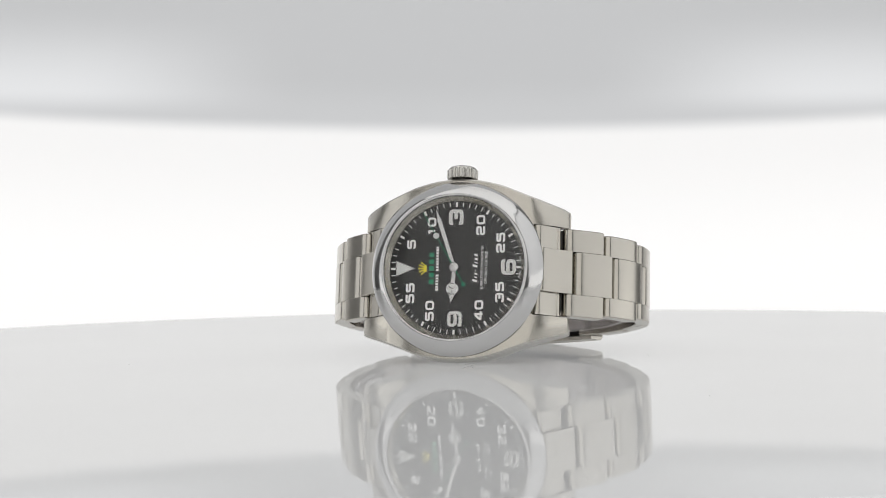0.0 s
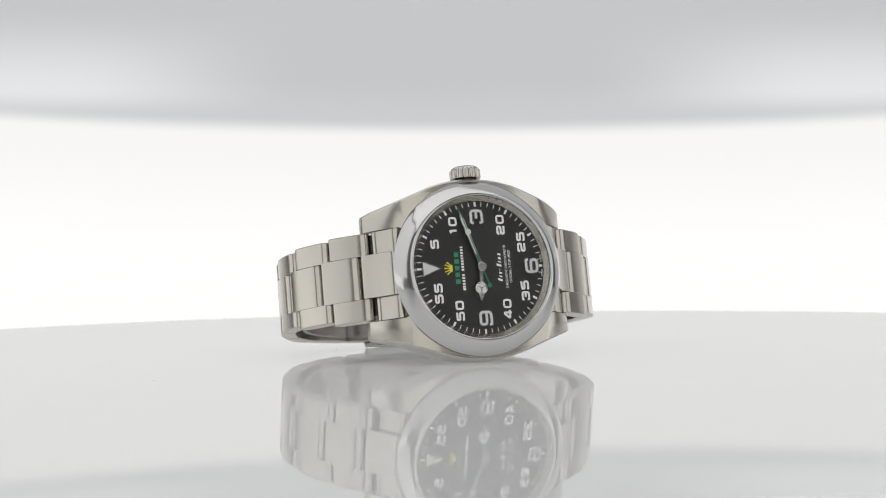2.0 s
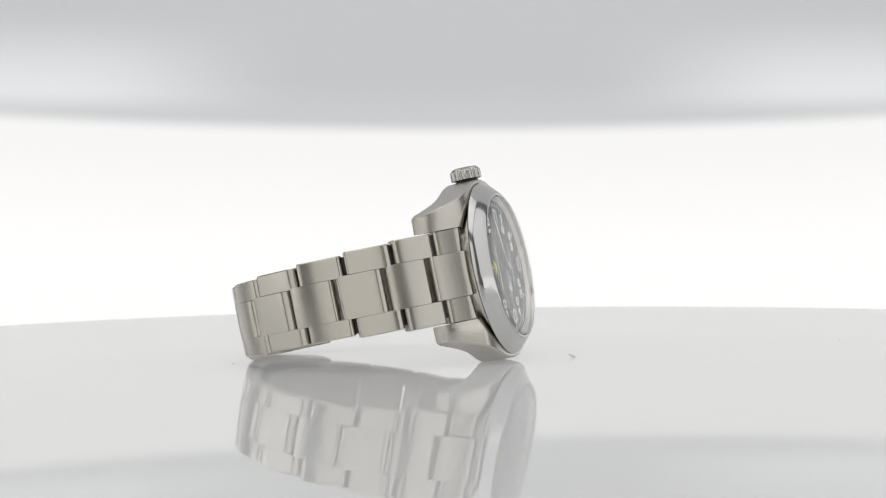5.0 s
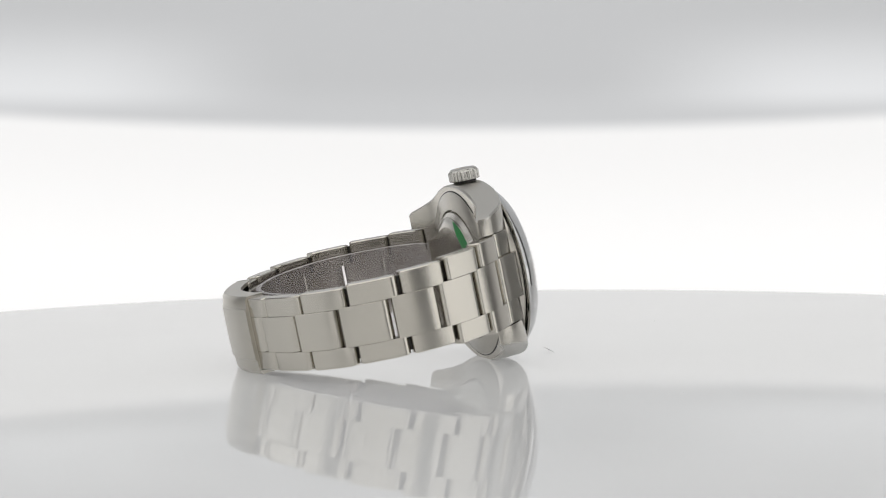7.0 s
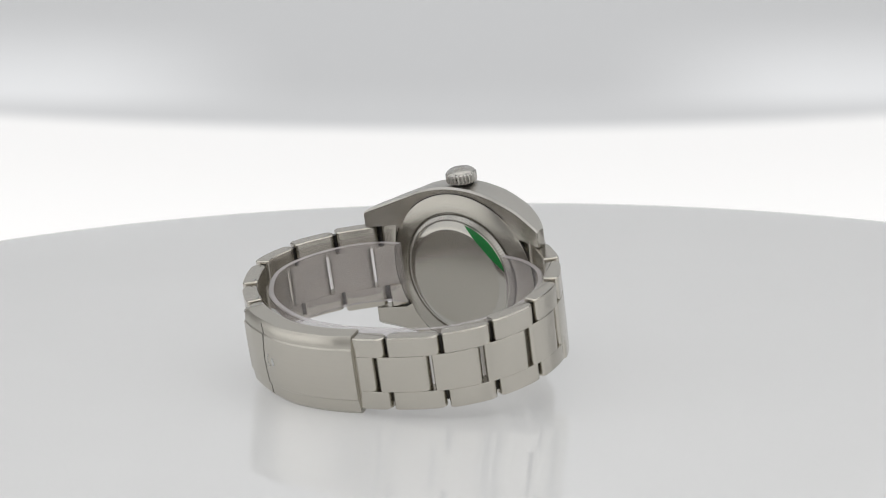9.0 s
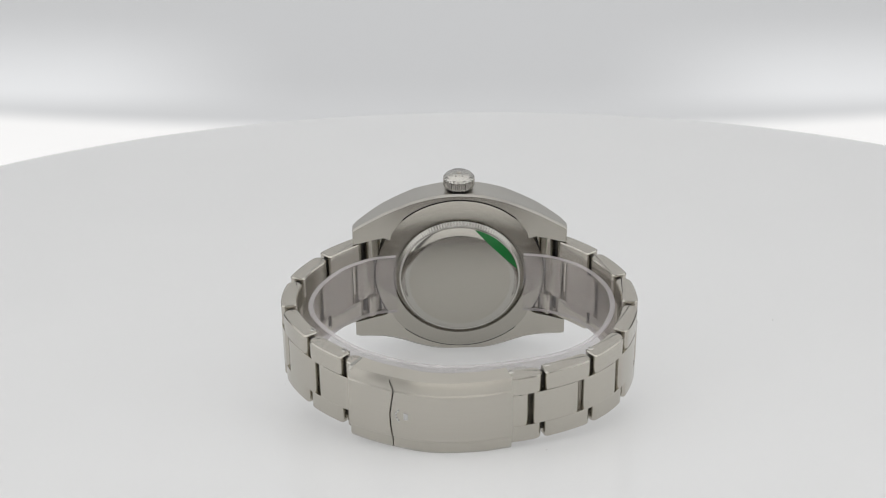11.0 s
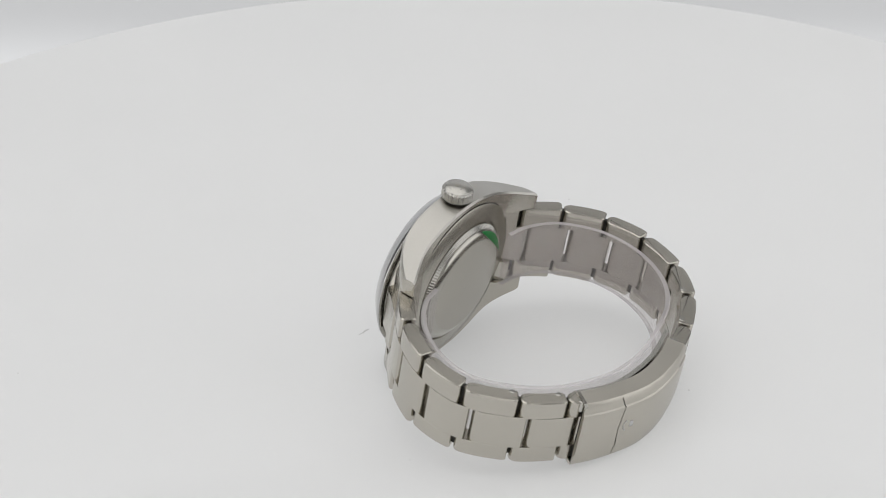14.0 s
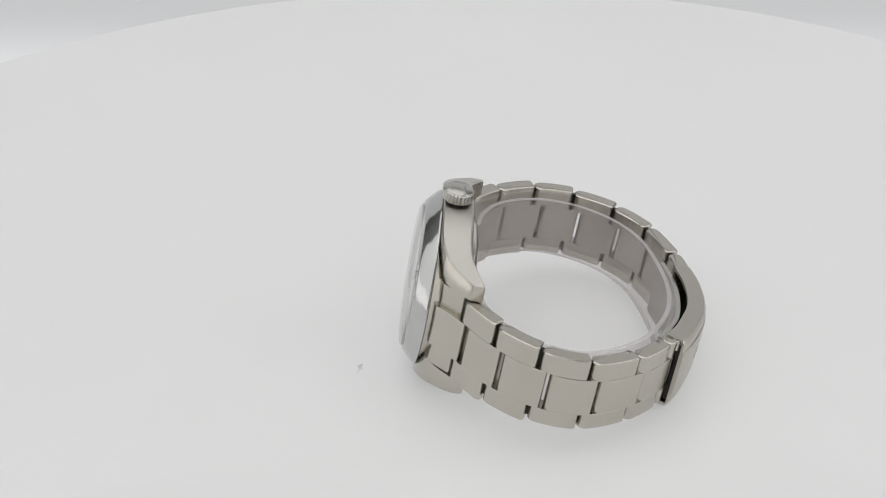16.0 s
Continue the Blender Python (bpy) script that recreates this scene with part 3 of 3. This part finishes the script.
def build_caseback():
    bm = lathe(bmesh.new(), [(18.9, -7.6), (18.87, -8.35), (18.6, -8.5), (14.9, -9.15), (14.7, -8.9), (14.6, -8.4), (2, -8.4)], 120)
    back = part("caseback", bm, M_BACK, watch, "round brushed steel case back")
    part("groove", lathe(bmesh.new(), [(18.86, -8.0), (19.1, -8.0), (19.1, -8.26), (18.86, -8.26)], 120, closed=True), M_DARK, back, "dark joint line")
    n = 136
    bm = lathe(bmesh.new(), [(14.35, -8.4), (14.35, -9.2), (13.6, -10.0), (13.0, -10.0), (12.0, -9.95)], n * 4, wave=lambda i, k: (0.0, 0.16, 0.16, 0.0)[i % 4] - 0.16 if k in (1, 2) else 0.0)
    part("fluted_ring", bm, M_POLISH, back, "finely notched steel ring", 20)
    bm = lathe(bmesh.new(), [(13.15, -9.8), (13.15, -10.1), (12.9, -10.35), (11.5, -10.95), (11.35, -10.96)], 120)
    part("back_rim", bm, M_RIM, back, "polished bevel round the back plate", 40)
    bm = lathe(bmesh.new(), [(11.36, -10.5), (11.36, -10.98), (11.25, -11.0)], 120)
    part("back_plate", bm, M_BACK, back, "flat brushed steel back plate")
    # green film segment over one edge
    a0, a1 = math.atan2(3.4, 12.5), math.atan2(13.0, 2.6)
    arc = [(13.1 * math.cos(a0 + (a1 - a0) * k / 16), 13.1 * math.sin(a0 + (a1 - a0) * k / 16)) for k in range(17)]

    def height(x, y):
        r = math.hypot(x, y)
        return -11.08 if r < 11.4 else -11.08 + (r - 11.4) * 0.42
    bm = bmesh.new()
    p0, p1 = Vector(arc[0]), Vector(arc[-1])
    rows = []
    for k in range(17):
        a, b = Vector(arc[k]), p0.lerp(p1, k / 16)
        rows.append([(lambda q: (q.x, q.y, height(q.x, q.y)))(a.lerp(b, j / 6)) for j in range(7)] + [(lambda q: (q.x, q.y, height(q.x, q.y) + 0.06))(a.lerp(b, j / 6)) for j in range(6, -1, -1)])
    loft(bm, rows)
    bmesh.ops.remove_doubles(bm, verts=bm.verts, dist=1e-7)
    part("film", bm, M_FILM, back, "glossy green protective film segment")


def link_profile(length, thick, ra, rb):
    """Outline of a link seen from its side: (along, outward), rounded ends, back at 0."""
    h, L = thick, length / 2
    prof = []
    for end, low, r, a0 in ((1, 0, rb, 90), (1, 1, rb, 0), (-1, 1, ra, -90), (-1, 0, ra, -180)):
        cx, cz = end * (L - r), (-h + r if low else -r)
        for k in range(6):
            a = radians(a0 - 90 * k / 5)
            prof.append((cx + r * math.cos(a), cz + r * math.sin(a)))
        if a0 in (0, -180):
            u0, u1 = (L - rb, -L + ra) if a0 == 0 else (-L + ra, L - rb)
            prof += [(u0 + (u1 - u0) * k / 8, prof[-1][1]) for k in range(1, 8)]
    return prof


def place_link(name, path, s0, s1, xa, xb, thick, proud, label="", ra=1.6, rb=0.7, ca=0.05, cb=0.05):
    """One link, curved along the bracelet; its own y axis runs along the bracelet and z outward."""
    a, b = path.at(s0), path.at(s1)
    mid, t = (a + b) / 2, (b - a).normalized()
    n = Vector((t.y, -t.x))
    turn = 1 if n.dot(mid - Vector((0, -30))) > 0 else -1
    n = n * turn
    ax, ay, az = Vector((1, 0, 0)), Vector((0, t.x, t.y)), Vector((0, n.x, n.y))
    if ax.cross(ay).dot(az) < 0:
        ay = -ay
    m = Matrix((ax, ay, az)).transposed().to_4x4()
    m.translation = Vector((lean(mid.y), mid.x, mid.y)) * MM
    back = m.inverted()
    length, half = s1 - s0, (s0 + s1) / 2
    prof = link_profile(length, thick, min(ra, length * 0.3), min(rb, length * 0.2))

    def spot(x, u, v):
        q, d = path.at(half + u), path.slope(half + u)
        e = Vector((d.y, -d.x)) * turn
        q = q + e * (v + proud)
        return (back @ (Vector((x + lean(mid.y), q.x, q.y)) * MM)) / MM

    def inset(u, v, c):
        return (u * (1 - c / (length / 2)), v - math.copysign(c, v + thick / 2))
    rows = [[spot(xa, *inset(u, v, ca)) for u, v in prof], [spot(xa + ca, u, v) for u, v in prof],
            [spot(xb - cb, u, v) for u, v in prof], [spot(xb, *inset(u, v, cb)) for u, v in prof]]
    ob = part(name, loft(bmesh.new(), rows), M_LINK, watch, label, 30)
    ob.matrix_basis = m
    return ob


def half_width(z):
    """The bracelet tapers from the lugs to the clasp."""
    return max(7.75, 9.95 - 2.1 * max(-z - 10, 0) / 46)


def low_half_width(z):
    """The row of links on the table's side is a little narrower where the bracelet bows out."""
    k = max(0.0, 1 - abs(z + 30) / 24)
    return half_width(z) - 0.9 * k * k * (3 - 2 * k)


def build_bracelet():
    for pts, marks, pins in ((SIDE12, SIDE12[1:9], (4, 5, 6)), (SIDE6, SIDE6[1:7] + [(-18.0, -56.2)], (3, 4, 5))):
        path = Path(pts)
        s = [path.near(*m) for m in marks]
        g = 0.24
        shift = 2.5
        for i, (a, b) in enumerate(zip(s, s[1:])):
            z = path.at((a + b) / 2).y
            w = half_width(z)
            cw = w * 0.485
            high = place_link("outer_link", path, a + (0.5 if i == 0 else g), b - g, cw + 0.02, w, 3.4, OUT, cb=0.22)
            place_link("outer_link", path, a + (0.5 if i == 0 else g), b - g, -low_half_width(z), -cw - 0.02, 3.4, OUT, ca=0.22)
            place_link("centre_link", path, a + shift + 0.3, b + shift - g, -cw, cw, 3.4, OUT + 0.05, ra=1.75)
            if i in pins:
                along = (b - a) / 2 - g - 1.5
                along = along if (high.matrix_basis.to_3x3() @ Vector((0, 1, 0))).z * 1.0 < 0 else -along
                bm = lathe(bmesh.new(), [(0.62, w - 0.3), (0.62, w + 0.03), (0.5, w + 0.07)], 18, "X", (0, along, -1.6))
                loft(bm, [[(w + 0.06, along - 0.5, -1.7), (w + 0.06, along + 0.5, -1.7), (w + 0.06, along + 0.5, -1.5), (w + 0.06, along - 0.5, -1.5)],
                          [(w + 0.09, along - 0.5, -1.7), (w + 0.09, along + 0.5, -1.7), (w + 0.09, along + 0.5, -1.5), (w + 0.09, along - 0.5, -1.5)]], mat=1 if pts is SIDE6 else 0)
                part("pin_head", bm, [M_POLISH, M_DARK], high, "small round slotted pin head" if pts is SIDE6 else "small round pin head")
            # the bar inside the joint
            q = path.at(a) - 0.9 * Vector((path.slope(a).y, -path.slope(a).x)) * (1 if Vector((path.slope(a).y, -path.slope(a).x)).dot(path.at(a) - Vector((0, -30))) > 0 else -1)
            part("joint_bar", lathe(bmesh.new(), [(0.55, -w + 1.3), (0.55, w - 0.4)], 12, "X", (lean(q.y), q.x, q.y)), M_DARK, watch, "dark thin bar in the joint")
        # end piece between the lugs: two shoulders and the longer middle
        w = 9.95
        place_link("end_piece", path, 0.0, s[0] - g, -w, -4.85, 3.2, OUT - 0.95)
        place_link("end_piece", path, 0.0, s[0] - g, 4.85, w, 3.2, OUT - 0.95)
        place_link("end_piece", path, 0.0, s[0] + shift - g, -4.8, 4.8, 3.6, OUT + 0.25)


def sweep(bm, path_pts, section, x_shift=True, mats=None, cut=None, cut_end=1):
    """Sweep a section of (x, outward) along points of (y, z); cut(x) shapes the start (0) or the end (1)."""
    path = Path(path_pts)
    rows = []
    n_steps = max(8, int(path.length / 1.5))
    for k in range(n_steps + 1):
        row = []
        for x, o in section:
            s = path.length * k / n_steps
            if cut and k == cut_end * n_steps:
                s += cut(x)
            p, t = path.at(s), path.slope(s)
            n = Vector((t.y, -t.x))
            if n.dot(p - Vector((0, -30))) < 0:
                n = -n
            row.append((x + (lean(p.y) if x_shift else 0), p.x + n.x * o, p.y + n.y * o))
        rows.append(row)
    loft(bm, rows, mats=mats)


def build_clasp():
    w = 8.2
    low = w + 0.6
    shell = [(-low, -4.6), (-low, -0.9), (-low + 0.7, -0.35), (-5.7, -0.15), (-5.4, 0.12), (-2.7, 0.2), (0, 0.22), (2.7, 0.2), (5.4, 0.12), (5.7, -0.15), (w - 0.7, -0.35), (w, -0.9), (w, -4.6), (w - 0.8, -4.6), (w - 0.8, -0.75), (-low + 0.8, -0.75), (-low + 0.8, -4.6)]
    seam = [(-8.8, 0.7), (-5.7, 0.8), (-2.7, 0.5), (0.0, 0.35), (2.7, 0.75), (5.4, 1.15), (7.0, 0.4), (8.2, 0.0)]

    def wave(x):
        return float(np.interp(x, [q[0] for q in seam], [q[1] for q in seam]))
    bm = bmesh.new()
    sweep(bm, [(9.5, -61.5), (4, -62.8), (-3, -63.3), (-9, -62.6), (-15.1, -60.5)], shell, cut=lambda x: -wave(x), cut_end=1)
    cover = part("clasp_cover", bm, M_CLASP, watch, "curved brushed steel clasp cover")
    bm = bmesh.new()
    sweep(bm, [(-13.9, -61.05), (-15.3, -60.42), (-19.3, -58.6), (-23.2, -56.3)], shell, cut=lambda x: 1.6 - wave(x), cut_end=0)
    part("safety_catch", bm, M_CLASP, watch, "steel safety catch of the clasp")
    # the spring bar's tube, and a bright lip along the catch's open end
    bm = lathe(bmesh.new(), [(0.85, 5.6), (0.85, 7.95), (0.7, 8.05), (0.42, 8.05), (0.42, 7.4)], 24, "X", (lean(-55), -21.9, -54.6))
    part("spring_bar_tube", bm, M_POLISH, watch, "small round steel tube end beside the catch")
    bm = bmesh.new()
    sweep(bm, [(-22.75, -56.6), (-23.05, -56.4), (-23.35, -56.2)], [(w - 0.85, -4.4), (w - 0.85, -0.7), (w - 0.7, -0.2), (w + 0.06, -0.85), (w + 0.06, -4.4)])
    part("catch_lip", bm, M_RIM, watch, "bright polished lip at the catch's open end")
    bm = bmesh.new()
    for k in range(5):
        a = radians(90 + (k - 2) * 26)
        x, y = 1.5 * math.sin(a - math.pi / 2), 1.5 * math.cos(a - math.pi / 2)
        lathe(bm, [(0.24, -0.1), (0.22, 0.12), (0.08, 0.16)], 12, centre=(x, y, 0))
    prism(bm, [(-0.7, -1.1), (0.7, -1.1), (0.85, -0.2), (-0.85, -0.2)], -0.1, 0.08)
    em = part("emblem", bm, M_GOLDW, cover, "small raised emblem")
    path = Path([(9.5, -61.5), (4, -62.8), (-3, -63.3), (-9, -62.6), (-15.1, -60.5)])
    at = path.near(-12.6, -62.0)
    q, d = path.at(at), path.slope(at)
    up, out = Vector((0, d.x, d.y)), Vector((0, -d.y, d.x))
    out = out if out.z < 0 else -out
    m = Matrix((up.cross(out), up, out)).transposed().to_4x4()
    m.translation = (Vector((lean(q.y), q.x, q.y)) + out * 0.23) * MM
    em.matrix_basis = m
    bm = bmesh.new()
    sweep(bm, [(9.1, -61.6), (4, -62.8), (-3, -63.3), (-9, -62.6), (-15.1, -60.5), (-19.3, -58.6), (-22.8, -56.5)], [(-7.35, -0.8), (7.35, -0.8), (7.35, -1.7), (-7.35, -1.7)])
    part("clasp_inside", bm, M_DARK, watch, "dark inside of the clasp")
    bm = bmesh.new()
    sweep(bm, [(12.5, -55.3), (4, -57.2), (-4, -57.4), (-12, -56.0), (-20, -51.8)], [(-6.6, 0.0), (6.6, 0.0), (6.6, -1.0), (-6.6, -1.0)])
    part("folding_blade", bm, M_POLISH, watch, "polished folding blade inside the clasp")


def build_liner():
    bm = bmesh.new()
    sweep(bm, [(14.2, -11.4), (20, -12.6), (26.8, -17.0), (31.5, -25.4), (31.9, -34.7), (28.2, -43.7), (21.0, -50.2), (10, -53.8), (0, -55.2), (-10, -54.0), (-20.5, -49.0), (-27.3, -42.5), (-31.9, -34.0), (-31.2, -25.5), (-26.4, -17.4), (-20, -12.8), (-14.2, -11.6)],
          [(-7.2, 0.3), (7.1, 0.3), (7.25, 0.0), (7.1, -0.8), (-7.2, -0.8)], mats=[0, 1, 1, 0, 1])
    liner = part("plastic_liner", bm, [M_LINER, M_LINER_EDGE], watch, "clear protective plastic strip inside the bracelet")
    liner.visible_shadow = False


build_case()
build_bezel_and_glass()
build_dial()
hour_pointer, minute_pointer, seconds_pointer = build_pointers()
build_end_backs()
build_crown()
build_caseback()
build_bracelet()
build_clasp()
build_liner()

# how the watch lies on the disc
LIE = Matrix.Translation((0.00072, -0.00934, PIVOT + 0.00997)) @ Euler((radians(-11.02), radians(-0.32), 0)).to_matrix().to_4x4() @ Matrix(((0, -1, 0, 0), (0, 0, -1, 0), (1, 0, 0, 0), (0, 0, 0, 1)))


def motions():
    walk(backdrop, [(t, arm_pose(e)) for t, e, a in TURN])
    walk(turntable, [(t, pose(0, 0, 0, 0, 0, a)) for t, e, a in TURN])
    walk(watch, [(t, pose(0, 0, 0, 0, 0, a) @ LIE) for t, e, a in TURN])
    walk(hour_pointer, [(t, pose(0, 0, 0, 0, 0, 175.5 - t / 120)) for t in (0.0, 16.0)])
    walk(minute_pointer, [(t, pose(0, 0, 0, 0, 0, 18.9 - t / 10)) for t in (0.0, 16.0)])
    walk(seconds_pointer, [(t, pose(0, 0, 0, 0, 0, 30.6 - 6.0 * t)) for t in (0.0, 4.0, 8.0, 12.0, 16.0)])


motions()
